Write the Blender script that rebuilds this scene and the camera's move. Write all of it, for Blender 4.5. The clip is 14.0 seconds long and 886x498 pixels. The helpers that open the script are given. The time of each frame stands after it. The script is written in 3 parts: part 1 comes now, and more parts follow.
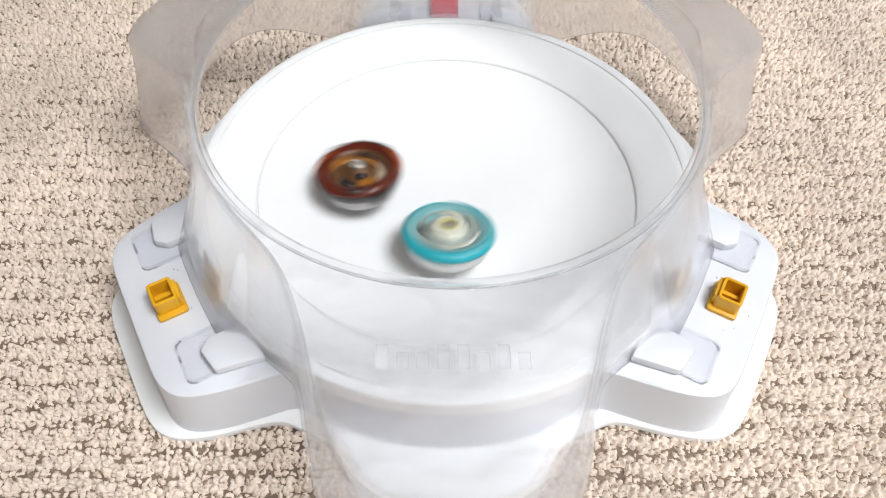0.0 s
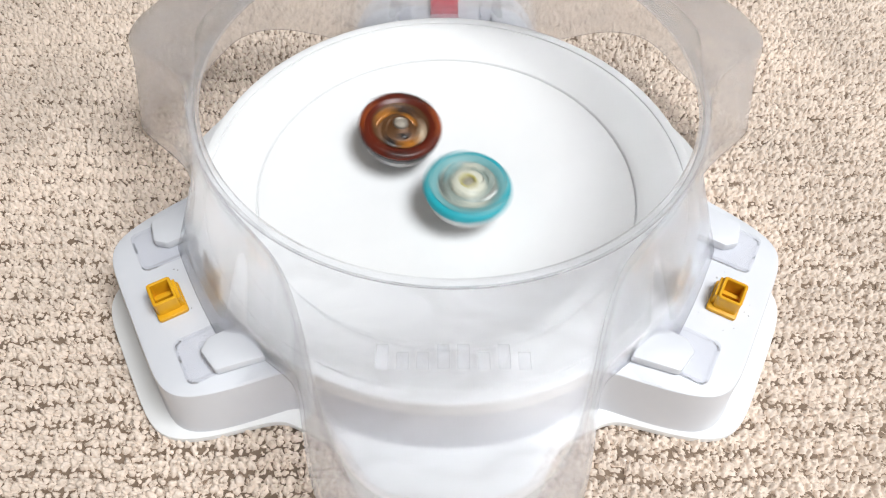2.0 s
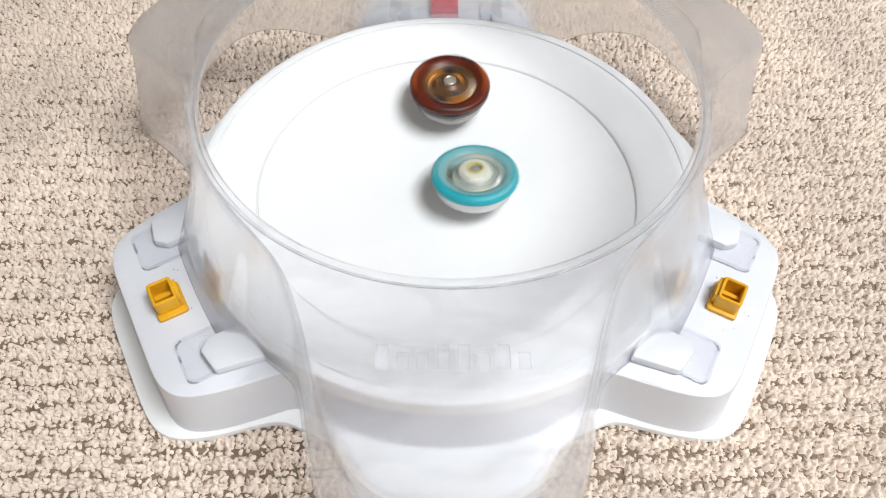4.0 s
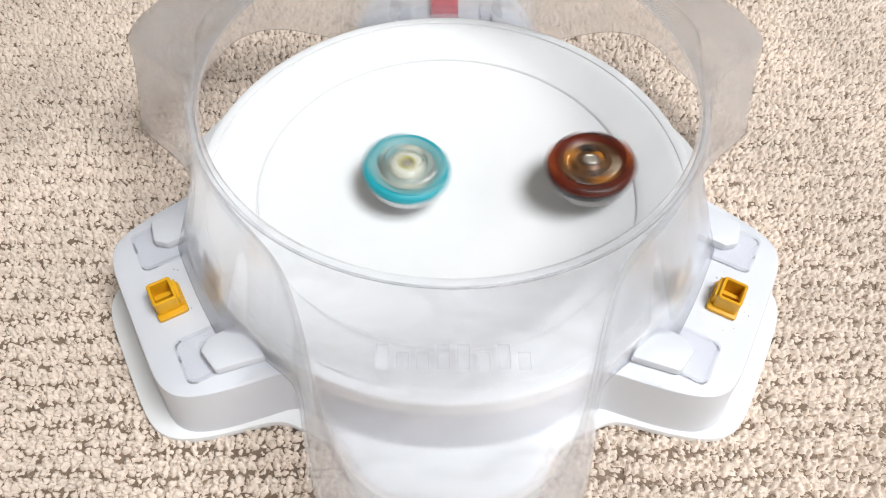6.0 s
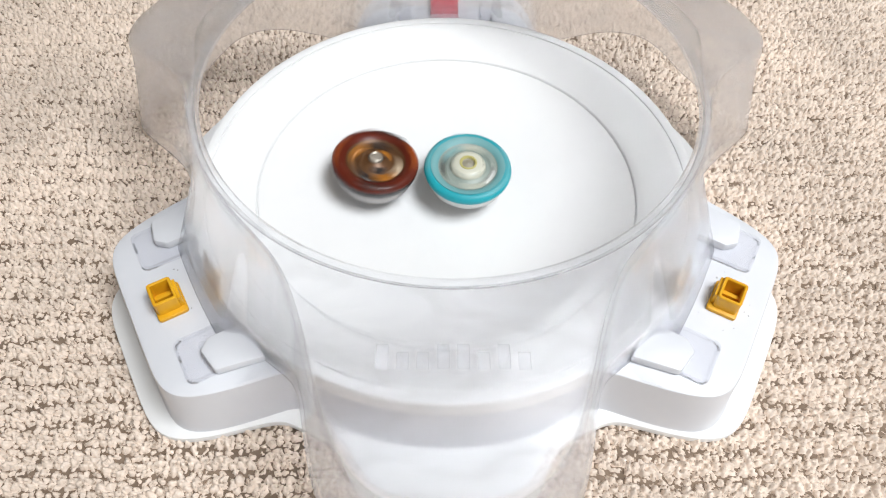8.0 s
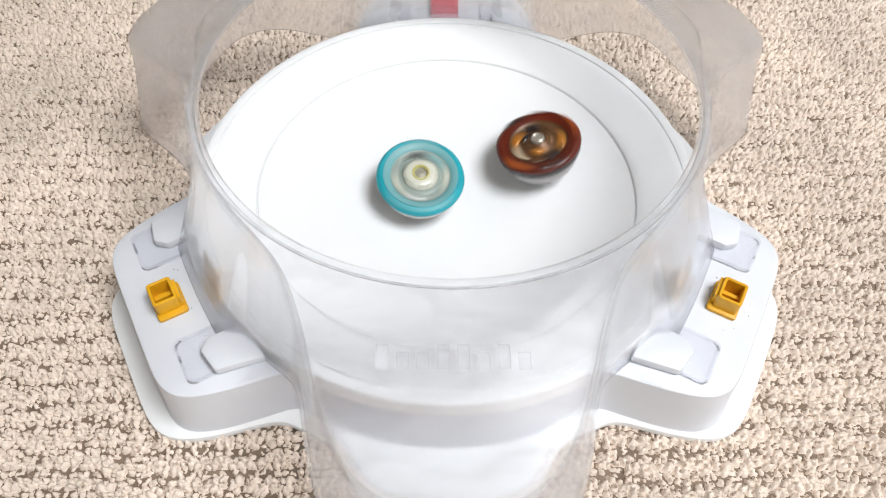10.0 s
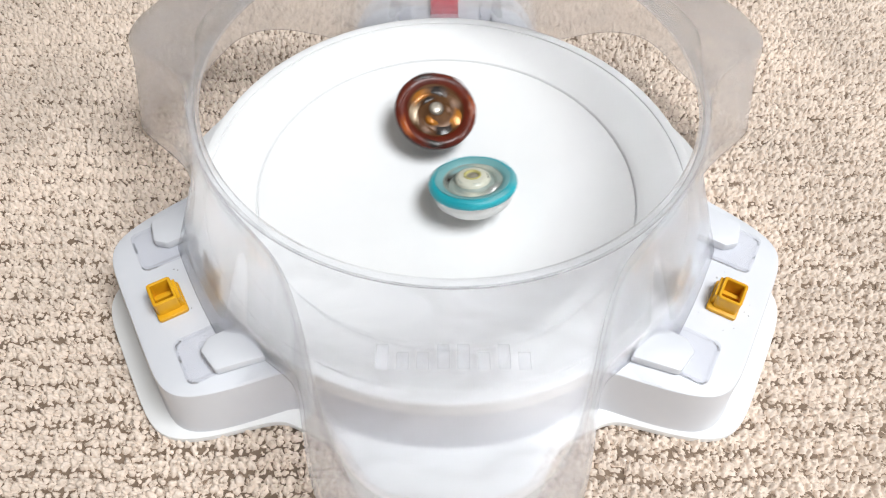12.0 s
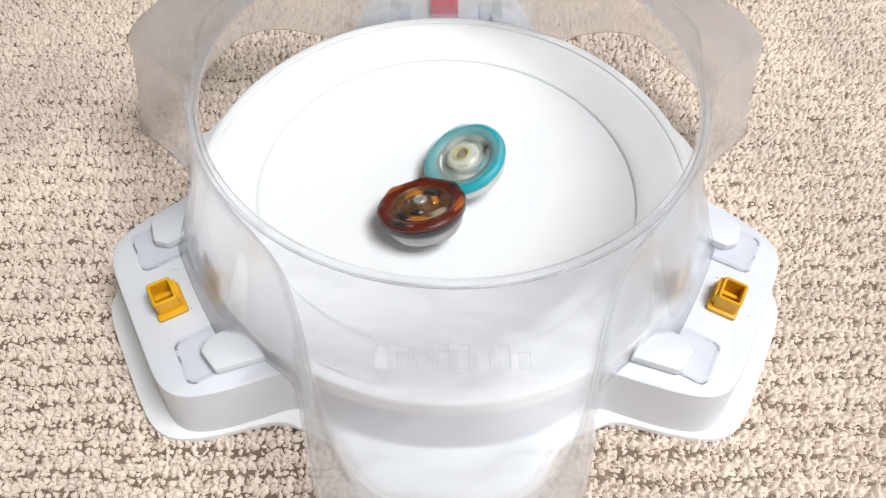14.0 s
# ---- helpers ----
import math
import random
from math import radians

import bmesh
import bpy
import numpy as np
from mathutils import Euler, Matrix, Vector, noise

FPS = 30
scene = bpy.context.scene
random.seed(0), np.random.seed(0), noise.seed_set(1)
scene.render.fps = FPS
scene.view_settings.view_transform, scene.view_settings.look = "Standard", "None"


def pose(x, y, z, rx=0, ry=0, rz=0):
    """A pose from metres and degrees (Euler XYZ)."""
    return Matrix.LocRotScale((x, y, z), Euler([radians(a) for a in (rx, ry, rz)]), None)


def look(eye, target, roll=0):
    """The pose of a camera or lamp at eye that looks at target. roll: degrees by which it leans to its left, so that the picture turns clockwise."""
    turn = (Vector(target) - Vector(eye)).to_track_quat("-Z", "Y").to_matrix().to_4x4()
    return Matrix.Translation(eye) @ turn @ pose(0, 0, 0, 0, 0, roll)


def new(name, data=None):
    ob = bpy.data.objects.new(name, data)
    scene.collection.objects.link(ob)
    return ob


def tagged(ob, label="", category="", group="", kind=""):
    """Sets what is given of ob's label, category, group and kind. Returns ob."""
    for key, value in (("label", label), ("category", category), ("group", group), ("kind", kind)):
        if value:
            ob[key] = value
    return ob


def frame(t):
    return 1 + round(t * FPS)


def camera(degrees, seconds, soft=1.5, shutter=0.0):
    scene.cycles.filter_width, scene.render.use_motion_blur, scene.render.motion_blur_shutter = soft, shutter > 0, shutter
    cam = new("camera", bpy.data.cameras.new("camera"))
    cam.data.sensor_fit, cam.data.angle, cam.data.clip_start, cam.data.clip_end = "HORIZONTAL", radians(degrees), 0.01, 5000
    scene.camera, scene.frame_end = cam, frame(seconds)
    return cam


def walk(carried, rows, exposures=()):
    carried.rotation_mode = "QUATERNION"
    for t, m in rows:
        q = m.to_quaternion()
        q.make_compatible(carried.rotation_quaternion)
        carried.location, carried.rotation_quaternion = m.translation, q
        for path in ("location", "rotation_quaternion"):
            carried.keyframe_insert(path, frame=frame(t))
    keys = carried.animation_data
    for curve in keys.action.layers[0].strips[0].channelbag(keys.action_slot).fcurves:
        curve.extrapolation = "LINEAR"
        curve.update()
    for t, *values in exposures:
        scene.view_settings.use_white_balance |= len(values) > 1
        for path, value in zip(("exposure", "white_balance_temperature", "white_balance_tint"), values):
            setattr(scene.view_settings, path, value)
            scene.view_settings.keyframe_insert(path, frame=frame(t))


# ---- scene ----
cam = camera(65.1, 14.0, soft=1.1, shutter=0.6)
EYE = (-0.0070, -0.2599, 0.3338)
TILT, PAN, ROLL = 54.396, 1.2455, 1.211
AIM = (EYE[0] + math.sin(radians(PAN)) * math.cos(radians(TILT)),
       EYE[1] + math.cos(radians(PAN)) * math.cos(radians(TILT)),
       EYE[2] - math.sin(radians(TILT)))
walk(cam, [(0.0, look(EYE, AIM, ROLL)), (14.0, look(EYE, AIM, ROLL))])

# ---- light: one large ceiling lamp in a white room ----
world = bpy.data.worlds.new("world")
scene.world = world
world.use_nodes = True
world.node_tree.nodes["Background"].inputs[0].default_value = (0.9, 0.95, 1.0, 1)
world.node_tree.nodes["Background"].inputs[1].default_value = 0.05
LAMP_AT = (0.75, -0.50, 1.8)
lamp = new("ceiling_lamp_light", bpy.data.lights.new("ceiling_lamp_light", "AREA"))
lamp.data.shape, lamp.data.size, lamp.data.energy = "DISK", 0.9, 52
lamp.data.color = (0.928, 0.966, 0.995)
lamp.matrix_world = pose(*LAMP_AT)
scene.view_settings.exposure = 0.0


# ---- materials ----
def material(name, colour, rough=0.5, metal=0.0, **more):
    m = bpy.data.materials.new(name)
    m.use_nodes = True
    b = m.node_tree.nodes["Principled BSDF"]
    b.inputs["Base Color"].default_value = (*colour, 1)
    b.inputs["Roughness"].default_value = rough
    b.inputs["Metallic"].default_value = metal
    for key, value in more.items():
        b.inputs[key.replace("_", " ")].default_value = value
    return m


def add(m, kind, **inputs):
    n = m.node_tree.nodes.new(kind)
    for key, value in inputs.items():
        n.inputs[key.replace("_", " ")].default_value = value
    return n


def link(m, a, out, b, into):
    m.node_tree.links.new(a.outputs[out], b.inputs[into])


def noisy(m, scale, dark, light, detail=4, bump=0.0, distance=0.0005, bump_scale=None, rough=None):
    """Vary the colour between two tones, and give fine relief."""
    b = m.node_tree.nodes["Principled BSDF"]
    co = add(m, "ShaderNodeTexCoord")
    n = add(m, "ShaderNodeTexNoise", Scale=scale, Detail=detail, Roughness=0.6)
    link(m, co, "Object", n, "Vector")
    ramp = add(m, "ShaderNodeValToRGB")
    ramp.color_ramp.elements[0].position, ramp.color_ramp.elements[1].position = 0.3, 0.7
    ramp.color_ramp.elements[0].color, ramp.color_ramp.elements[1].color = (*dark, 1), (*light, 1)
    link(m, n, "Fac", ramp, "Fac")
    link(m, ramp, "Color", b, "Base Color")
    if rough:
        mr = add(m, "ShaderNodeMapRange", To_Min=rough[0], To_Max=rough[1])
        link(m, n, "Fac", mr, "Value")
        link(m, mr, "Result", b, "Roughness")
    if bump:
        n2 = add(m, "ShaderNodeTexNoise", Scale=bump_scale or scale * 6, Detail=5)
        link(m, co, "Object", n2, "Vector")
        bp = add(m, "ShaderNodeBump", Strength=bump, Distance=distance)
        link(m, n2, "Fac", bp, "Height")
        link(m, bp, "Normal", b, "Normal")
    return m


WHITE = noisy(material("white_plastic", (0.8, 0.8, 0.8), 0.35), 14, (0.765, 0.768, 0.775), (0.805, 0.807, 0.81), bump=0.03, bump_scale=900, rough=(0.3, 0.5))
COOL = noisy(material("cool_white_plastic", (0.66, 0.67, 0.71), 0.35), 14, (0.60, 0.615, 0.66), (0.655, 0.665, 0.70), bump=0.03, bump_scale=900, rough=(0.3, 0.5))
# backing brown, darkened so its colour carries the shade between loops
CARPET_GAP_SHADE = noisy(material("carpet_gap_shade", (0.2, 0.14, 0.09), 0.95), 120, (0.125, 0.089, 0.063), (0.23, 0.170, 0.124))
YELLOW = noisy(material("yellow_plastic", (0.7, 0.36, 0.01), 0.4), 60, (0.62, 0.30, 0.005), (0.72, 0.38, 0.012), bump=0.05, bump_scale=700)
RED = noisy(material("red_plastic", (0.55, 0.03, 0.05), 0.35), 60, (0.5, 0.025, 0.05), (0.6, 0.04, 0.07))
# beige of the carpet as it shows in the clear wall, painted on patches
CARPET_GLIMPSE = noisy(material("carpet_glimpse_tint", (0.6, 0.5, 0.4), 0.7), 150, (0.62, 0.54, 0.47), (0.78, 0.74, 0.70))
GREY = material("grey_print", (0.35, 0.35, 0.36), 0.6)
WALL = noisy(material("wall_paint", (0.75, 0.74, 0.72), 0.8), 3, (0.72, 0.71, 0.69), (0.78, 0.77, 0.75), bump=0.1, bump_scale=80)


def clear_plastic():
    """Scuffed clear plastic: rough transmission under a thin film of white scuffs."""
    m = material("clear_plastic", (0.985, 0.99, 1.0), 0.4, Transmission_Weight=1.0, IOR=1.15, Coat_Weight=0.2, Coat_Roughness=0.16)
    b = m.node_tree.nodes["Principled BSDF"]
    out = m.node_tree.nodes["Material Output"]
    co = add(m, "ShaderNodeTexCoord")
    big = add(m, "ShaderNodeTexNoise", Scale=12, Detail=2, Roughness=0.5)
    link(m, co, "Object", big, "Vector")
    mr = add(m, "ShaderNodeMapRange", From_Min=0.3, From_Max=0.75, To_Min=0.13, To_Max=0.24)
    link(m, big, "Fac", mr, "Value")
    link(m, mr, "Result", b, "Roughness")
    haze = add(m, "ShaderNodeBsdfDiffuse")
    haze.inputs["Color"].default_value = (0.785, 0.79, 0.82, 1)
    trans = add(m, "ShaderNodeBsdfTranslucent")
    trans.inputs["Color"].default_value = (0.785, 0.79, 0.82, 1)
    both = add(m, "ShaderNodeMixShader", Fac=0.5)
    link(m, haze, 0, both, 1)
    link(m, trans, 0, both, 2)
    amount = add(m, "ShaderNodeMapRange", From_Min=0.3, From_Max=0.75, To_Min=0.07, To_Max=0.17)
    link(m, big, "Fac", amount, "Value")
    stretch = add(m, "ShaderNodeMapping", Scale=(22, 60, 14), Rotation=(0.5, 0.3, 0.8))
    link(m, co, "Object", stretch, "Vector")
    scuff = add(m, "ShaderNodeTexNoise", Scale=1.3, Detail=3, Roughness=0.5, Distortion=0.8)
    link(m, stretch, "Vector", scuff, "Vector")
    streak = add(m, "ShaderNodeMapRange", From_Min=0.45, From_Max=0.85, To_Min=0.0, To_Max=0.20)
    link(m, scuff, "Fac", streak, "Value")
    total = add(m, "ShaderNodeMath")
    link(m, amount, "Result", total, 0)
    link(m, streak, "Result", total, 1)
    mix = add(m, "ShaderNodeMixShader")
    link(m, total, 0, mix, 0)
    link(m, b, 0, mix, 1)
    link(m, both, 0, mix, 2)
    see = add(m, "ShaderNodeBsdfTransparent")
    see.inputs["Color"].default_value = (0.975, 0.98, 0.99, 1)
    last = add(m, "ShaderNodeMixShader", Fac=0.48)
    link(m, mix, 0, last, 1)
    link(m, see, 0, last, 2)
    link(m, last, 0, out, "Surface")
    return m


CLEAR = clear_plastic()


def thin_plastic():
    m = material("thin_clear_plastic", (0.9, 0.9, 0.92), 0.15)
    b, out = m.node_tree.nodes["Principled BSDF"], m.node_tree.nodes["Material Output"]
    see = add(m, "ShaderNodeBsdfTransparent")
    see.inputs["Color"].default_value = (0.97, 0.97, 0.98, 1)
    mix = add(m, "ShaderNodeMixShader", Fac=0.07)
    link(m, see, 0, mix, 1)
    link(m, b, 0, mix, 2)
    link(m, mix, 0, out, "Surface")
    return m


THIN = thin_plastic()


def carpet_yarn():
    m = material("carpet_yarn", (0.5, 0.4, 0.3), 0.95)
    b = m.node_tree.nodes["Principled BSDF"]
    where = add(m, "ShaderNodeTexCoord")
    lump = add(m, "ShaderNodeTexNoise", Scale=330, Detail=4, Roughness=0.65)
    link(m, where, "Object", lump, "Vector")
    spread = add(m, "ShaderNodeMapRange", From_Min=0.3, From_Max=0.7)
    link(m, lump, "Fac", spread, "Value")
    ramp = add(m, "ShaderNodeValToRGB")
    e = ramp.color_ramp.elements
    e[0].position, e[0].color = 0.05, (0.28, 0.205, 0.15, 1)
    e[1].position, e[1].color = 1.0, (0.85, 0.735, 0.645, 1)
    mid = e.new(0.35)
    mid.color = (0.71, 0.595, 0.50, 1)
    link(m, spread, "Result", ramp, "Fac")
    co = add(m, "ShaderNodeTexCoord")
    big = add(m, "ShaderNodeTexNoise", Scale=9, Detail=4)
    link(m, co, "Object", big, "Vector")
    tone = add(m, "ShaderNodeMapRange", From_Min=0.3, From_Max=0.7, To_Min=0.85, To_Max=1.1)
    link(m, big, "Fac", tone, "Value")
    mul = m.node_tree.nodes.new("ShaderNodeVectorMath")
    mul.operation = "SCALE"
    link(m, ramp, "Color", mul, 0)
    link(m, tone, "Result", mul, "Scale")
    link(m, mul, 0, b, "Base Color")
    fib = add(m, "ShaderNodeTexNoise", Scale=1400, Detail=3)
    link(m, co, "Object", fib, "Vector")
    bp = add(m, "ShaderNodeBump", Strength=0.5, Distance=0.0005)
    link(m, fib, "Fac", bp, "Height")
    link(m, bp, "Normal", b, "Normal")
    return m


YARN = carpet_yarn()


# ---- building helpers ----
def mesh_of(bm, name, mat, smooth=True):
    me = bpy.data.meshes.new(name)
    bmesh.ops.recalc_face_normals(bm, faces=bm.faces)
    bm.to_mesh(me)
    bm.free()
    me.materials.append(mat)
    if smooth:
        me.polygons.foreach_set("use_smooth", [True] * len(me.polygons))
        me.set_sharp_from_angle(angle=radians(38))
    return me


def part(name, bm, mat, parent, label="", smooth=True):
    ob = new(name, mesh_of(bm, name, mat, smooth))
    ob.parent = parent
    return tagged(ob, label)


def thing(name, label, category, group="", kind=""):
    return tagged(new(name), label, category, group, kind)


def loft(rings, closed=False):
    """rings: equally long closed loops of points, joined one to the next."""
    bm = bmesh.new()
    loops = [[bm.verts.new(p) for p in ring] for ring in rings]
    n = len(loops[0])
    pairs = list(zip(loops, loops[1:])) + ([(loops[-1], loops[0])] if closed else [])
    for a, b in pairs:
        for i in range(n):
            bm.faces.new((a[i], a[(i + 1) % n], b[(i + 1) % n], b[i]))
    return bm


def lathe(profile, n=96, cap_start=False, cap_end=False, closed=False, size=1.0):
    profile = [(r * size, z * size) for r, z in profile]
    rings = [[(r * math.cos(2 * math.pi * i / n), r * math.sin(2 * math.pi * i / n), z) for i in range(n)] for r, z in profile]
    bm = loft(rings, closed)
    bm.verts.ensure_lookup_table()
    if cap_start:
        bm.faces.new(bm.verts[:n])
    if cap_end:
        bm.faces.new(bm.verts[-n:])
    return bm


def box(bm, size, at=(0, 0, 0), turn=0, bevel=0.001):
    made = bmesh.ops.create_cube(bm, size=1, matrix=Matrix.Translation(at) @ Matrix.Rotation(radians(turn), 4, "Z") @ Matrix.Diagonal((*size, 1)))
    edges = list({e for v in made["verts"] for e in v.link_edges})
    if bevel:
        bmesh.ops.bevel(bm, geom=edges, offset=bevel, segments=2, affect="EDGES", profile=0.5)
    return bm


def tongue(phi, out, half, slope, p):
    """Radius, at the angle phi from its axis, of a rounded tapering tongue that reaches out to `out` and is `half` wide at 0.15."""
    phi = abs((phi + math.pi) % (2 * math.pi) - math.pi)
    if phi > 1.1:
        return 0.0
    a = out / math.cos(phi)
    t = math.tan(phi) - slope
    b = (half - 0.15 * slope) / t / math.cos(phi) if t > 1e-3 else 9.0
    return (a ** -p + b ** -p) ** (-1 / p)


def softmax(*values, p=26):
    top = max(values)
    return top * sum((v / top) ** p for v in values) ** (1 / p)


TABS = [radians(a) for a in (90, 210, 330)]
LOBES = [radians(a) for a in (30, 150, 270)]
N = 540
ANGLES = [2 * math.pi * i / N for i in range(N)]


def nearest(angle, axes):
    return min((abs((angle - a + math.pi) % (2 * math.pi) - math.pi), a) for a in axes)[0]


def ring(radius, height):
    out = []
    for a in ANGLES:
        r = radius(a) if callable(radius) else radius
        z = height(a) if callable(height) else height
        out.append((r * math.cos(a), r * math.sin(a), z))
    return out


FLOOR = -0.003
DISH_EDGE, DISH_Z = 0.138, 0.0455
GROOVE = 0.1062


def dish_z(r):
    if r < GROOVE:
        return 0.0158 + 0.0199 * (r / GROOVE) ** 2
    return 0.0357 + 0.0096 * min(1.0, (r - GROOVE) / 0.0254)


# ---- the room and the floor ----
def build_room():
    bm = bmesh.new()
    bmesh.ops.create_grid(bm, x_segments=8, y_segments=8, size=2.4, matrix=Matrix.Translation((0, 0.6, FLOOR - 0.0080)))
    tagged(new("floor", mesh_of(bm, "floor", YARN, False)), "beige carpeted floor of the room", "carpet", kind="structure")
    for name, size, at in (("wall_north", (4.9, 0.1, 2.5), (0, 3.05, 1.2)), ("wall_south", (4.9, 0.1, 2.5), (0, -1.85, 1.2)),
                           ("wall_east", (0.1, 4.8, 2.5), (2.45, 0.6, 1.2)), ("wall_west", (0.1, 4.8, 2.5), (-2.45, 0.6, 1.2)),
                           ("ceiling", (5.0, 5.0, 0.1), (0, 0.6, 2.5))):
        tagged(new(name, mesh_of(box(bmesh.new(), size, at, 0, 0), name, WALL, False)), "plain off-white painted " + name.split("_")[0], name.split("_")[0], kind="structure")


def build_carpet():
    """Looped pile: a fine sheet of crowded, crumpled lumps of yarn."""
    step = 0.00066
    xs, ys = np.arange(-0.46, 0.46, step), np.arange(-0.21, 0.29, step)
    gx, gy = np.meshgrid(xs, ys)

    def soft(scale, seed):
        """Smooth random values between -1 and 1, about `scale` metres apart."""
        r = np.random.default_rng(seed)
        table = r.uniform(-1, 1, (256, 256))
        u, v = gx / scale + 90, gy / scale + 90
        i, j = np.floor(u).astype(int), np.floor(v).astype(int)
        fu, fv = u - i, v - j
        fu, fv = fu * fu * (3 - 2 * fu), fv * fv * (3 - 2 * fv)
        at = lambda p, q: table[p % 256, q % 256]
        return (at(i, j) * (1 - fu) + at(i + 1, j) * fu) * (1 - fv) + (at(i, j + 1) * (1 - fu) + at(i + 1, j + 1) * fu) * fv

    def lumps(pitch, seed):
        """How far each place is from the edge of its lump, in a jittered net."""
        r = np.random.default_rng(seed)
        jx, jy, grow = r.uniform(0.12, 0.88, (512, 512)), r.uniform(0.12, 0.88, (512, 512)), r.uniform(0.7, 1.25, (512, 512))
        u = (gx + 0.0009 * soft(0.004, seed + 1) + 0.0007 * soft(0.0016, seed + 2)) / pitch + 200
        v = (gy + 0.0009 * soft(0.004, seed + 3) + 0.0007 * soft(0.0016, seed + 4)) / (pitch * 0.85) + 200
        i, j = np.floor(u).astype(int), np.floor(v).astype(int)
        first, second = np.full(gx.shape, 9.0), np.full(gx.shape, 9.0)
        for di in (-1, 0, 1):
            for dj in (-1, 0, 1):
                p, q = (i + di) % 512, (j + dj) % 512
                d = np.hypot(i + di + jx[p, q] - u, j + dj + jy[p, q] - v) / grow[p, q]
                second = np.minimum(second, np.maximum(first, d))
                first = np.minimum(first, d)
        return (1 - np.exp(-3.6 * (second - first))) * (1 - 0.45 * np.clip(first, 0, 1) ** 2)

    rows = np.sin((gy + 0.004 * soft(0.02, 50)) * 2 * math.pi / 0.0125)
    columns = np.sin((gx + 0.005 * soft(0.014, 60)) * 2 * math.pi / 0.0105)
    h = 0.80 * lumps(0.0041, 10) + 0.24 * lumps(0.0027, 20) + 0.08 * soft(0.007, 30) + 0.08 * soft(0.0013, 40) + 0.15 * rows + 0.07 * columns
    z = FLOOR - 0.0063 + 0.0074 * h
    inside = np.hypot(gx, gy) > 0.125
    number = np.arange(gx.size).reshape(gx.shape)
    quads = np.stack([number[:-1, :-1], number[:-1, 1:], number[1:, 1:], number[1:, :-1]], 2)[inside[:-1, :-1]]
    used, faces = np.unique(quads, return_inverse=True)
    faces = faces.reshape(-1, 4)
    co = np.stack([gx, gy, z], 2).reshape(-1, 3)[used]
    me = bpy.data.meshes.new("carpet")
    me.vertices.add(len(co))
    me.vertices.foreach_set("co", co.ravel().astype(np.float32))
    me.loops.add(faces.size)
    me.loops.foreach_set("vertex_index", faces.ravel().astype(np.int32))
    me.polygons.add(len(faces))
    me.polygons.foreach_set("loop_start", np.arange(0, faces.size, 4, dtype=np.int32))
    me.polygons.foreach_set("use_smooth", np.ones(len(faces), dtype=bool))
    me.update(calc_edges=True)
    me.materials.append(YARN)
    # a flat dark sheet at gap height paints shade between the loops
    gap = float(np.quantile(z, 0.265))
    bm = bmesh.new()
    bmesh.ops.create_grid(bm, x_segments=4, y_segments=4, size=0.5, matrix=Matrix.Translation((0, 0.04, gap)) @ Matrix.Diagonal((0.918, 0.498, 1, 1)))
    tagged(new("carpet_gap_shade", mesh_of(bm, "carpet_gap_shade", CARPET_GAP_SHADE, False)), "brown backing under the beige carpet pile, darkened for shade between loops", "carpet backing", kind="structure")
    tagged(new("carpet", me), "beige looped pile carpet with gaps shaded brown between loops", "carpet", kind="stuff")


# ---- the arena ----
def tab_top(a):
    return softmax(0.1376, *(tongue(a - t, 0.1795, 0.0600, -0.15, 12) for t in TABS), p=60)


def flange(a):
    return softmax(0.1500, *(tongue(a - t, 0.1942, 0.0640, -0.19, 11) for t in TABS), *(tongue(a - t, 0.176, 0.0515, -0.25, 10) for t in LOBES), p=34)


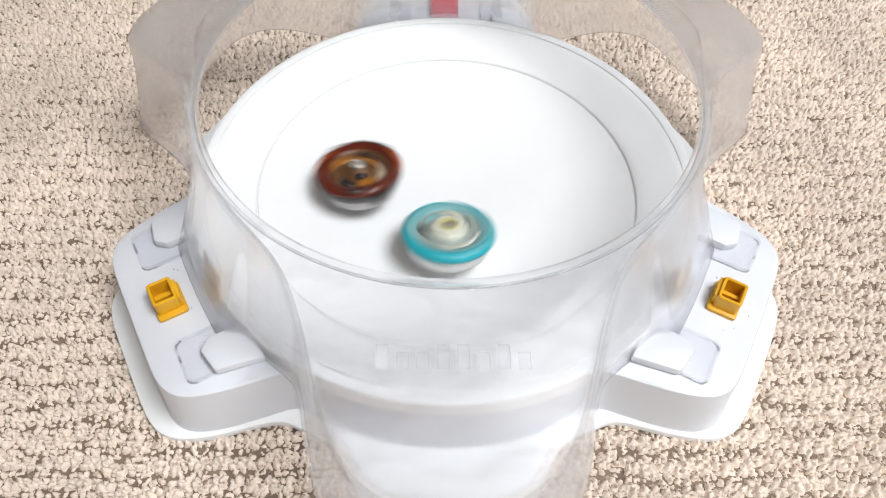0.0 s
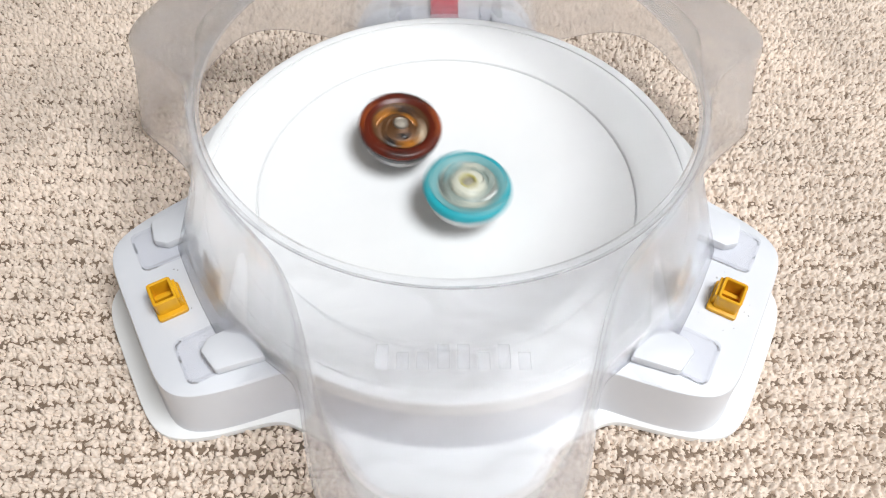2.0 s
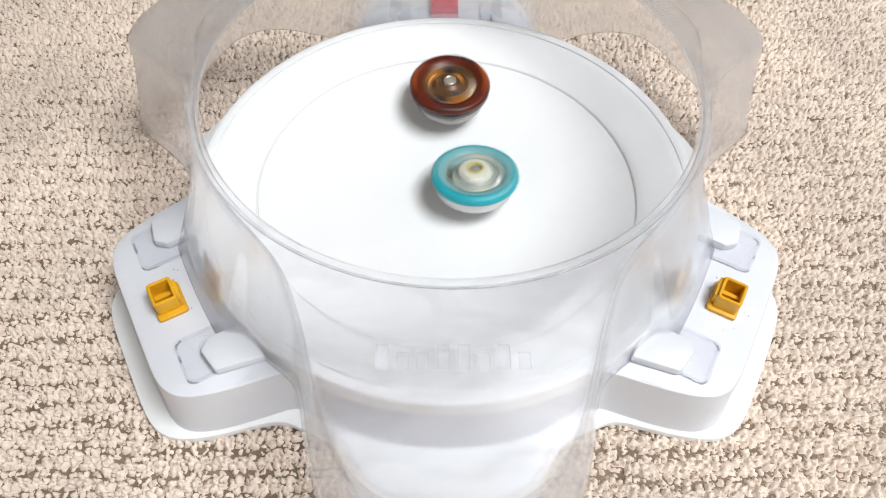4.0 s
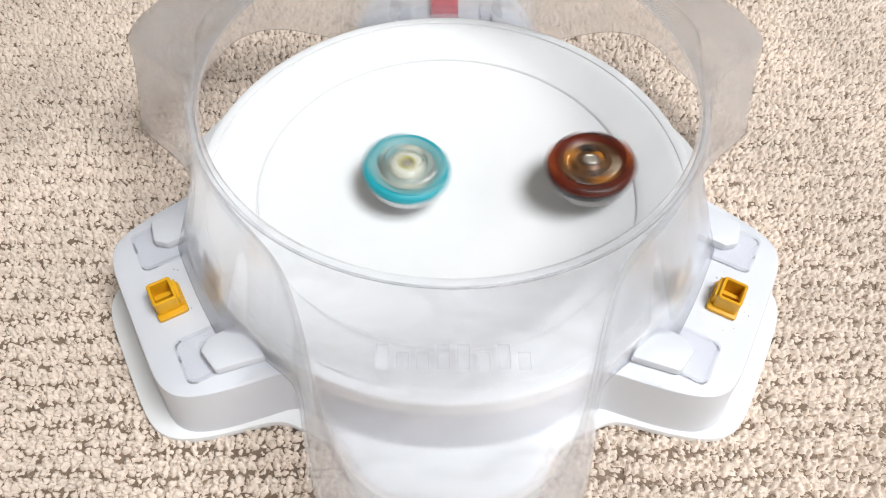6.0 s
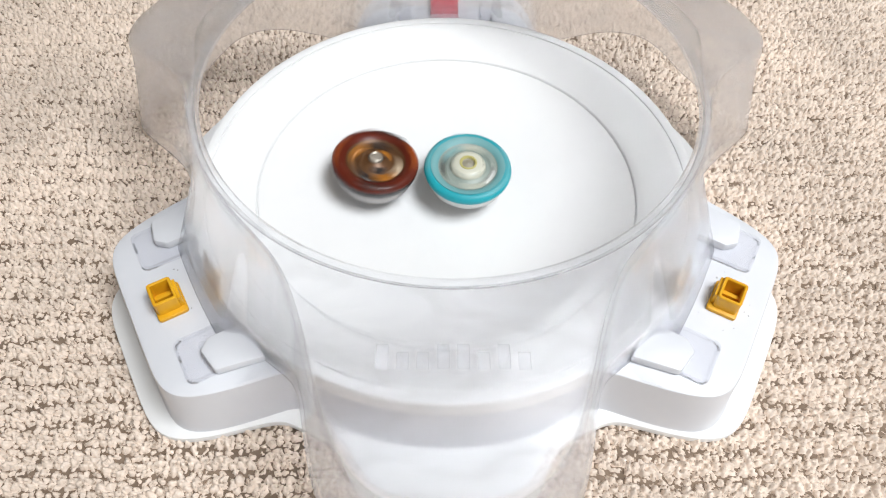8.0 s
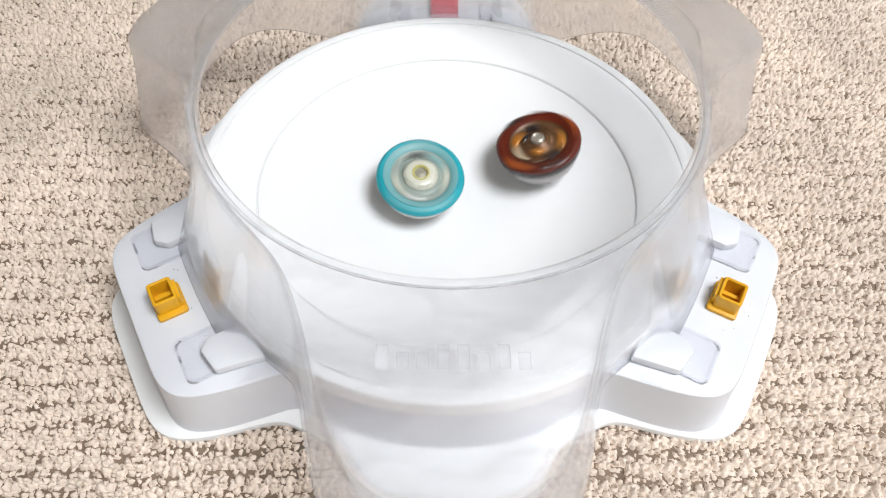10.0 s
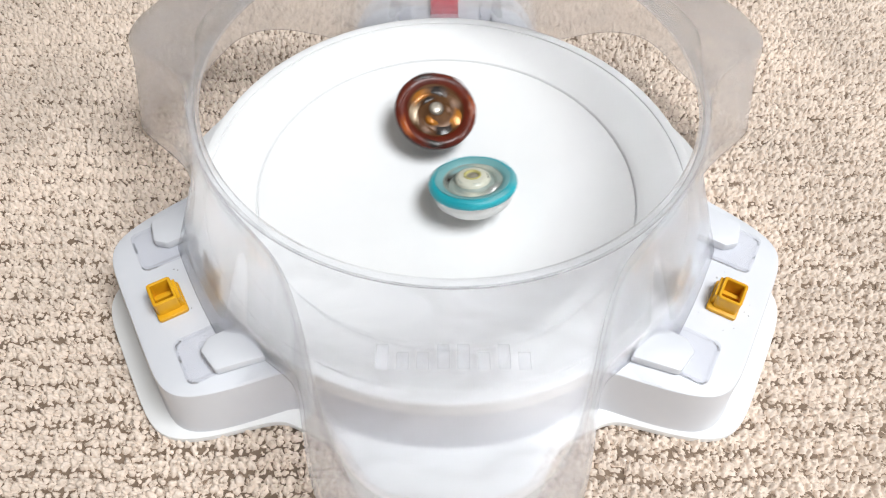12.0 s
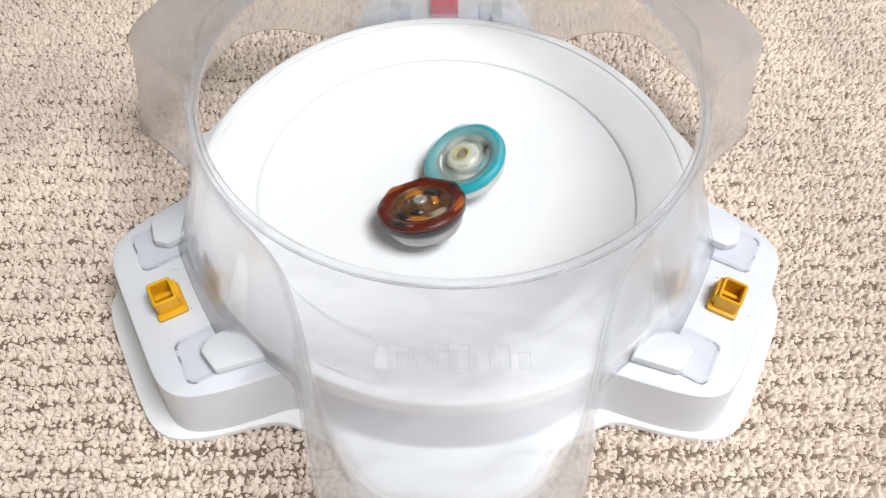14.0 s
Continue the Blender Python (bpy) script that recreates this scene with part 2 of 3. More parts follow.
def build_base():
    arena = thing("spinning_top_arena", "round white plastic spinning top arena standing on beige carpet", "toy arena")
    # the dish, with its groove and lip
    prof = [(0.0005, dish_z(0))] + [(r, dish_z(r)) for r in np.linspace(0.01, GROOVE - 0.0012, 24)]
    prof += [(GROOVE - 0.0007, dish_z(GROOVE) - 0.0003), (GROOVE - 0.0004, dish_z(GROOVE) - 0.0018), (GROOVE + 0.0003, dish_z(GROOVE) - 0.0018), (GROOVE + 0.0006, dish_z(GROOVE) - 0.0001)]
    prof += [(r, dish_z(r)) for r in np.linspace(GROOVE + 0.0012, 0.1309, 8)]
    prof += [(0.1315, 0.0450), (0.1317, 0.0444), (0.1321, 0.0444), (0.1323, 0.0453), (0.1340, 0.0456), (0.1365, 0.0456), (0.1376, 0.0452), (0.1380, 0.0443), (0.1384, 0.034), (0.136, 0.033)]
    part("dish", lathe(prof, 240, cap_start=True), WHITE, arena, "smooth white dish with a ring groove")
    rings = [ring(0.1365, 0.036), ring(lambda a: tab_top(a) - 0.0022, 0.036), ring(lambda a: tab_top(a) - 0.0006, 0.0353), ring(tab_top, 0.0338),
             ring(lambda a: tab_top(a) + 0.0028, 0.0030), ring(lambda a: tab_top(a) + 0.0042, 0.0010)]
    part("skirt", loft(rings), COOL, arena, "cool white skirt with three tabs")
    rings = [ring(lambda a: tab_top(a) + 0.0036, 0.0012), ring(lambda a: flange(a) - 0.0012, -0.0004),
             ring(lambda a: flange(a) - 0.0004, -0.0007), ring(flange, -0.0014), ring(flange, FLOOR - 0.0018)]
    part("flange", loft(rings), WHITE, arena, "flat white flange on the carpet")
    for t in TABS:
        for side in (1, -1):
            corners = [(0.1300, 0.0315), (0.1500, 0.0315), (0.1555, 0.0365), (0.1530, 0.0500), (0.1300, 0.0545)]
            bm = prism([local(t, u, v * side) for u, v in corners], 0.0358, 0.0418, 0.0016)
            part("clip_block", bm, COOL, arena)
    for t, v in ((TABS[1], 0.0005), (TABS[2], 0.0015)):
        connector(arena, t, v)
    latch(arena)
    rng = random.Random(8)
    bm = bmesh.new()
    for t, spots in ((TABS[1], 7), (TABS[2], 16)):
        for _ in range(spots):
            u, v = rng.uniform(0.150, 0.174), rng.uniform(-0.036, 0.036)
            x, y = local(t, u, v)
            r = rng.uniform(0.00030, 0.00060)
            bmesh.ops.create_icosphere(bm, subdivisions=1, radius=r, matrix=Matrix.Translation((x, y, 0.0361)) @ Matrix.Diagonal((1, rng.uniform(0.6, 1.4), 0.5, 1)))
    tagged(part("dirt_specks", bm, GREY, arena), kind="stuff")
    return arena


def local(axis, u, v):
    """The place u metres out along an axis and v metres to its left."""
    return u * math.cos(axis) - v * math.sin(axis), u * math.sin(axis) + v * math.cos(axis)


def prism(outline, low, high, bevel):
    bm = bmesh.new()
    a = [bm.verts.new((x, y, low)) for x, y in outline]
    b = [bm.verts.new((x, y, high)) for x, y in outline]
    n = len(a)
    bm.faces.new(a[::-1])
    bm.faces.new(b)
    for i in range(n):
        bm.faces.new((a[i], a[(i + 1) % n], b[(i + 1) % n], b[i]))
    if bevel:
        bmesh.ops.bevel(bm, geom=list(bm.edges), offset=bevel, segments=2, affect="EDGES", profile=0.5)
    return bm


def rectangle(axis, u0, u1, v0, v1, corner=0.0, steps=4):
    """A rounded rectangle in a tab's own directions."""
    out = []
    for cu, cv, start in ((u1 - corner, v1 - corner, 0), (u0 + corner, v1 - corner, 90), (u0 + corner, v0 + corner, 180), (u1 - corner, v0 + corner, 270)):
        for i in range(steps + 1):
            a = radians(start + 90 * i / steps)
            out.append(local(axis, cu + corner * math.cos(a), cv + corner * math.sin(a)))
    return out


def tube(outer, inner, low, high):
    """An upright hollow shaft between two outlines, with a slightly rounded mouth."""
    mid = [((a[0] * 3 + b[0]) / 4, (a[1] * 3 + b[1]) / 4) for a, b in zip(outer, inner)]
    mid2 = [((a[0] + b[0] * 3) / 4, (a[1] + b[1] * 3) / 4) for a, b in zip(outer, inner)]
    return loft([[(x, y, low) for x, y in outer], [(x, y, high - 0.0005) for x, y in outer], [(x, y, high) for x, y in mid],
                 [(x, y, high) for x, y in mid2], [(x, y, high - 0.0005) for x, y in inner], [(x, y, low) for x, y in inner]], closed=True)


def connector(arena, t, v):
    """A hollow square peg on its foot plate."""
    u = 0.1600
    foot = part("connector", prism(rectangle(t, u - 0.0074, u + 0.0074, v - 0.0094, v + 0.0094, 0.0014), 0.0360, 0.0384, 0.0005), YELLOW, arena, "yellow plastic connector peg on a tab")
    o, i = rectangle(t, u - 0.0052, u + 0.0066, v - 0.0074, v + 0.0066, 0.0016), rectangle(t, u - 0.0036, u + 0.0050, v - 0.0058, v + 0.0050, 0.0006)
    part("shaft", tube(o, i, 0.0380, 0.0475), YELLOW, foot)
    part("crossbar", prism(rectangle(t, u - 0.0034, u + 0.0050, v - 0.0013, v + 0.0007), 0.0380, 0.0432, 0.0003), YELLOW, foot)
    part("rib", prism(rectangle(t, u - 0.0066, u - 0.0050, v - 0.0056, v + 0.0062), 0.0380, 0.0455, 0.0005), YELLOW, foot)


def latch(arena):
    t = TABS[0]
    lever = part("latch", prism(rectangle(t, 0.1560, 0.1775, -0.0092, 0.0102, 0.0012), 0.0360, 0.0420, 0.0008), RED, arena, "red plastic release latch")
    part("latch_lip", prism(rectangle(t, 0.1540, 0.1564, -0.0092, 0.0102, 0.0008), 0.0360, 0.0390, 0.0006), RED, lever)
    for v in (0.0165, -0.0150):
        for k in range(3):
            part("printed_mark", prism(rectangle(t, 0.1590, 0.1612, v + k * 0.0017 - 0.0005, v + k * 0.0017 + 0.0005), 0.0355, 0.03615, 0), GREY, arena, smooth=False)


def lobe_top(a):
    return softmax(0.1215, *(tongue(a - t, 0.194, 0.0565, -0.14, 6) for t in LOBES), p=10)


def edge_z(a):
    return 0.1120 - 0.30 * (lobe_top(a) - 0.1215)


def cover_foot(a):
    lobe = softmax(*(tongue(a - t, 0.197, 0.0650, -0.14, 8) for t in LOBES), 0.1, p=30)
    return softmax(0.1415, lobe, *(tongue(a - t, 0.1440, 0.036, 0.0, 16) for t in TABS), p=24)


def ease(x):
    x = max(0.0, min(1.0, x))
    return x * x * (3 - 2 * x)


def foot_z(a):
    """Height of the cover's lower edge: an arch down each lobe, level on the tabs between."""
    d = math.degrees(nearest(a, LOBES))
    return 0.0210 + 0.0195 * ease((d - 4) / 20) - 0.0037 * ease((d - 26) / 8)


def build_cover():
    cover = thing("arena_cover", "scuffed clear plastic cover with three bulging lobes over the white arena", "arena cover")
    def mix(f):
        return lambda a: lobe_top(a) * (1 - f) + cover_foot(a) * f
    def drop(f):
        return lambda a: (edge_z(a) - 0.014) * (1 - f) + foot_z(a) * f
    def shelf(f):
        return lambda a: 0.1195 + f * (lobe_top(a) - 0.1195)
    rings = [ring(0.1195, 0.1135)] + [ring(shelf(f), lambda a, f=f: 0.1135 * (1 - f) + edge_z(a) * f) for f in (0.3, 0.6, 0.8)]
    rings += [ring(shelf(f), lambda a, d=d: edge_z(a) - d) for f, d in ((0.90, -0.0008), (0.95, 0.0012), (0.98, 0.0042), (0.995, 0.0086))] + [ring(lobe_top, lambda a: edge_z(a) - 0.0140)]
    rings += [ring(mix(f), drop(f)) for f in (0.2, 0.4, 0.6, 0.8, 1.0)]
    wall = part("cover_wall", loft(rings), CLEAR, cover)
    solid = wall.modifiers.new("solid", "SOLIDIFY")
    solid.thickness, solid.offset = 0.0016, -1
    lip = part("rim", lathe([(0.1168, 0.1128), (0.1166, 0.1145), (0.1175, 0.1157), (0.1190, 0.1160), (0.1208, 0.1155), (0.1214, 0.1142), (0.1205, 0.1136), (0.118, 0.1126)], 180, closed=True), CLEAR, cover, "rounded clear rim")
    for t in TABS:
        for side in (1, -1):
            v0, v1 = sorted((0.0235 * side, 0.0490 * side))
            outer, inner = rectangle(t, 0.1415, 0.1660, v0, v1, 0.004, 6), rectangle(t, 0.1427, 0.1648, v0 + 0.0012, v1 - 0.0012, 0.0030, 6)
            clear_foot = part("clear_foot", prism(inner, 0.0362, 0.0371, 0.0002), THIN, cover, "thin clear foot plate")
            part("foot_edge", tube(outer, inner, 0.0360, 0.0384), THIN, clear_foot)
    # the raised maker's mark on the front lobe, as plain bars
    tall = (1.0, 0.7, 0.7, 1.0, 1.0, 0.7, 1.0, 0.7)
    for i, h in enumerate(tall):
        x = -0.0258 + i * 0.0074
        bm = box(bmesh.new(), (0.0046, 0.0100 * h, 0.0014), (x, -0.1500 + 0.0100 * h / 2, 0.1135 - 0.0215 * (0.0305 - 0.0100 * h / 2) / 0.0745 + 0.0002), 0, 0.0006)
        mark = part("raised_bar", bm, CLEAR, cover)
        mark.visible_shadow = False
    # added beige patches, painted as carpet showing in the wall over two of the tabs
    for t, side in ((TABS[1], 1), (TABS[2], -1)):
        rows = []
        for f in (0.58, 0.64, 0.70, 0.76):
            row = []
            for k in range(5):
                a = t + side * radians(-1.0 + 2.0 * k + 8.0 * (f - 0.5))
                r, z = mix(f)(a) - 0.0030, drop(f)(a)
                row.append((r * math.cos(a), r * math.sin(a), z))
            rows.append(row)
        bm = bmesh.new()
        grid = [[bm.verts.new(p) for p in row] for row in rows]
        for ra, rb in zip(grid, grid[1:]):
            for k in range(4):
                bm.faces.new((ra[k], ra[k + 1], rb[k + 1], rb[k]))
        patch = part("carpet_glimpse_patch", bm, CARPET_GLIMPSE, cover, "beige patch standing in for carpet showing in the clear wall")
        thick = patch.modifiers.new("solid", "SOLIDIFY")
        thick.thickness, thick.offset = 0.0003, 1
    return cover


# ---- tops ----
TEAL = noisy(material("teal_plastic", (0.01, 0.42, 0.48), 0.45), 90, (0.004, 0.27, 0.33), (0.012, 0.37, 0.43))
# paler, greyer teal: sheen of the upward faces put into the colour
TEAL_SHEEN = noisy(material("teal_sheen_plastic", (0.2, 0.5, 0.52), 0.5), 90, (0.10, 0.30, 0.32), (0.20, 0.38, 0.39))
AMBER = noisy(material("amber_plastic", (0.16, 0.03, 0.01), 0.3, Specular_IOR_Level=0.3), 110, (0.055, 0.008, 0.004), (0.13, 0.017, 0.006))
ORANGE = noisy(material("orange_plastic", (0.2, 0.05, 0.01), 0.28), 110, (0.22, 0.034, 0.004), (0.46, 0.11, 0.012))
DARK = noisy(material("dark_plastic", (0.02, 0.017, 0.016), 0.25), 120, (0.016, 0.013, 0.012), (0.035, 0.028, 0.026))
BRONZE = noisy(material("bronze_plastic", (0.25, 0.11, 0.04), 0.42, 0.25), 130, (0.07, 0.030, 0.011), (0.15, 0.068, 0.025))
SILVER = noisy(material("silver_metal", (0.62, 0.62, 0.6), 0.42, 0.75), 150, (0.52, 0.52, 0.51), (0.7, 0.7, 0.68))
PALE = noisy(material("cream_plastic", (0.66, 0.66, 0.56), 0.3), 140, (0.50, 0.50, 0.41), (0.62, 0.62, 0.53))
SMOKE = noisy(material("smoky_plastic", (0.3, 0.34, 0.32), 0.45), 140, (0.20, 0.25, 0.23), (0.33, 0.37, 0.33))
CHROME = noisy(material("grey_metal", (0.4, 0.38, 0.37), 0.3, 0.7), 150, (0.3, 0.285, 0.28), (0.48, 0.46, 0.45))
STEEL = noisy(material("worn_steel", (0.5, 0.47, 0.42), 0.38, 0.5), 150, (0.33, 0.29, 0.24), (0.50, 0.46, 0.40))
# pale gold that paints a cream glint on one fin
GLINT = noisy(material("pale_glint_plastic", (0.55, 0.45, 0.33), 0.35, 0.3), 150, (0.36, 0.26, 0.16), (0.52, 0.42, 0.31))
GOLD = noisy(material("amber_gold_plastic", (0.5, 0.2, 0.03), 0.2, 0.2), 150, (0.36, 0.125, 0.014), (0.58, 0.24, 0.04))
OLIVE = material("yellow_ring_plastic", (0.45, 0.41, 0.16), 0.4)
BOLT = material("grey_bolt", (0.3, 0.28, 0.22), 0.5, 0.2)


TEAL_SIZE, BROWN_SIZE = 1.045, 1.03


def arc_blade(r0, r1, low, high, start, sweep, size, steps=8):
    """A raised blade that sweeps round the axis and thins out at both ends."""
    r0, r1, low, high = (size * d for d in (r0, r1, low, high))
    rings = []
    for i in range(steps + 1):
        f = i / steps
        a = radians(start + sweep * f)
        grow = math.sin(math.pi * min(1, 0.12 + 0.88 * f)) ** 0.6 if f < 1 else 0.08
        inner = r0 + (r1 - r0) * 0.35 * f
        outer = inner + (r1 - inner) * (0.35 + 0.65 * grow)
        top = low + (high - low) * max(0.1, grow)
        cs, sn = math.cos(a), math.sin(a)
        rings.append([(r * cs, r * sn, z) for r, z in ((inner, low), (inner + 0.0006, top - 0.0004), (inner * 0.5 + outer * 0.5, top), (outer - 0.0006, top - 0.0006), (outer, low))])
    bm = loft(rings)
    bm.verts.ensure_lookup_table()
    bm.faces.new(bm.verts[:5])
    bm.faces.new(bm.verts[-5:])
    return bm


def build_teal_top():
    top = thing("teal_top", "teal and silver spinning top with a cream centre in the dish", "spinning top", "battling tops")
    part("ring", lathe([(0.0198, 0.0243), (0.0220, 0.0241), (0.0235, 0.0230), (0.0240, 0.0214), (0.0236, 0.0198), (0.0222, 0.0187), (0.0158, 0.0188), (0.0158, 0.0206)], 72, closed=True, size=TEAL_SIZE), TEAL, top, "glossy teal ring")
    part("ring_top", lathe([(0.0202, 0.0240), (0.0202, 0.0247), (0.0184, 0.0245), (0.0166, 0.0234), (0.0156, 0.0224)], 72, size=TEAL_SIZE), TEAL_SHEEN, top, "teal ring top with pale greyish sheen in its colour")
    part("inner_disc", lathe([(0.0162, 0.0232), (0.0140, 0.0220), (0.0115, 0.0222), (0.0098, 0.0236)], 72, size=TEAL_SIZE), SMOKE, top, "smoky grey inner disc")
    part("cap", lathe([(0.0098, 0.0224), (0.0095, 0.0245), (0.0083, 0.0257), (0.0064, 0.0264), (0.0045, 0.0263)], 72, size=TEAL_SIZE), PALE, top, "cream raised cap")
    part("cap_ring", lathe([(0.0049, 0.0259), (0.0047, 0.0267), (0.0039, 0.0268), (0.0033, 0.0258)], 48, size=TEAL_SIZE), OLIVE, top, "thin yellow ring")
    part("bolt", lathe([(0.0040, 0.0258), (0.0030, 0.0253), (0.0014, 0.0258), (0.0002, 0.0260)], 32, size=TEAL_SIZE), BOLT, top, "grey bolt")
    part("weight_disc", lathe([(0.0216, 0.0190), (0.0218, 0.0164), (0.0208, 0.0124), (0.0172, 0.0088), (0.0105, 0.0070), (0.0055, 0.0070)], 72, size=TEAL_SIZE), SILVER, top, "silver metal weight disc")
    part("tip", lathe([(0.0068, 0.0074), (0.0056, 0.0042), (0.0032, 0.0014), (0.0016, 0.0002), (0.0002, 0.0)], 48, size=TEAL_SIZE), SMOKE, top, "grey driver tip")
    for k in range(7):
        turn = k * 360 / 7
        part("blade", arc_blade(0.0192, 0.0236, 0.0236, 0.0250, turn, 30, TEAL_SIZE), TEAL if k % 3 else TEAL_SHEEN, top, "teal blade")
        part("fin", arc_blade(0.0112, 0.0162, 0.0222, 0.0240, turn + 12, 34, TEAL_SIZE), (SMOKE, PALE, TEAL_SHEEN, DARK, SMOKE, PALE, SILVER)[k], top)
    for k in range(5):
        part("cap_notch", arc_blade(0.0070, 0.0090, 0.0252, 0.0264, k * 72, 22, TEAL_SIZE), SMOKE if k else DARK, top, "grey notch in the cap")
    return top


def build_brown_top():
    top = thing("brown_top", "dark amber brown spinning top with a silver centre bolt", "spinning top", "battling tops")
    part("ring", lathe([(0.0158, 0.0232), (0.0185, 0.0250), (0.0210, 0.0254), (0.0229, 0.0247), (0.0238, 0.0233), (0.0234, 0.0217), (0.0160, 0.0206)], 72, closed=True, size=BROWN_SIZE), AMBER, top, "glossy dark amber ring")
    part("under_ring", lathe([(0.0160, 0.0204), (0.0235, 0.0215), (0.0233, 0.0192), (0.0222, 0.0170), (0.0200, 0.0154), (0.0150, 0.0154)], 72, closed=True, size=BROWN_SIZE), DARK, top, "black tapering under ring")
    part("inner_disc", lathe([(0.0164, 0.0240), (0.0148, 0.0225), (0.0118, 0.0218), (0.0085, 0.0230), (0.0060, 0.0248), (0.0044, 0.0258)], 72, size=BROWN_SIZE), BRONZE, top, "bronze sloping inner disc")
    part("bolt", lathe([(0.0040, 0.0252), (0.0038, 0.0266), (0.0031, 0.0272), (0.0024, 0.0267), (0.0012, 0.0270), (0.0002, 0.0270)], 40, size=BROWN_SIZE), STEEL, top, "worn silver centre bolt")
    part("weight_disc", lathe([(0.0206, 0.0156), (0.0208, 0.0126), (0.0192, 0.0096), (0.0152, 0.0078), (0.0090, 0.0068), (0.0050, 0.0068)], 72, size=BROWN_SIZE), CHROME, top, "grey metal weight disc")
    part("tip", lathe([(0.0068, 0.0072), (0.0054, 0.0040), (0.0030, 0.0013), (0.0014, 0.0002), (0.0002, 0.0)], 48, size=BROWN_SIZE), DARK, top, "black driver tip")
    for k in range(7):
        turn = k * 360 / 7
        part("blade", arc_blade(0.0186, 0.0238, 0.0244, 0.0264, turn, 33, BROWN_SIZE), (ORANGE, DARK, AMBER, ORANGE, AMBER, DARK, AMBER)[k], top, "glossy amber blade")
        part("fin", arc_blade(0.0092, 0.0166, 0.0221, 0.0238, turn + 18, 48, BROWN_SIZE), (BRONZE, DARK, GOLD, BRONZE, DARK, GOLD, GLINT)[k], top)
    for k in range(3):
        part("bolt_wing", arc_blade(0.0050, 0.0098, 0.0230, 0.0252, k * 120 + 20, 62, BROWN_SIZE), (GOLD, BRONZE, DARK)[k], top, "wing beside the bolt")
    return top


def glide(path, t):
    """The row of a path at any time, on a smooth curve through its rows."""
    i = max(0, min(len(path) - 2, next((k for k in range(len(path) - 1) if path[k + 1][0] >= t), len(path) - 2)))
    a, b = path[i], path[i + 1]
    p, n = path[max(0, i - 1)], path[min(len(path) - 1, i + 2)]
    h = b[0] - a[0]
    s = (t - a[0]) / h
    out = []
    for k in range(1, 6):
        da = (b[k] - p[k]) / max(1e-6, b[0] - p[0]) * h
        db = (n[k] - a[k]) / max(1e-6, n[0] - a[0]) * h
        out.append((2 * s ** 3 - 3 * s ** 2 + 1) * a[k] + (s ** 3 - 2 * s ** 2 + s) * da + (3 * s ** 2 - 2 * s ** 3) * b[k] + (s ** 3 - s ** 2) * db)
    return out


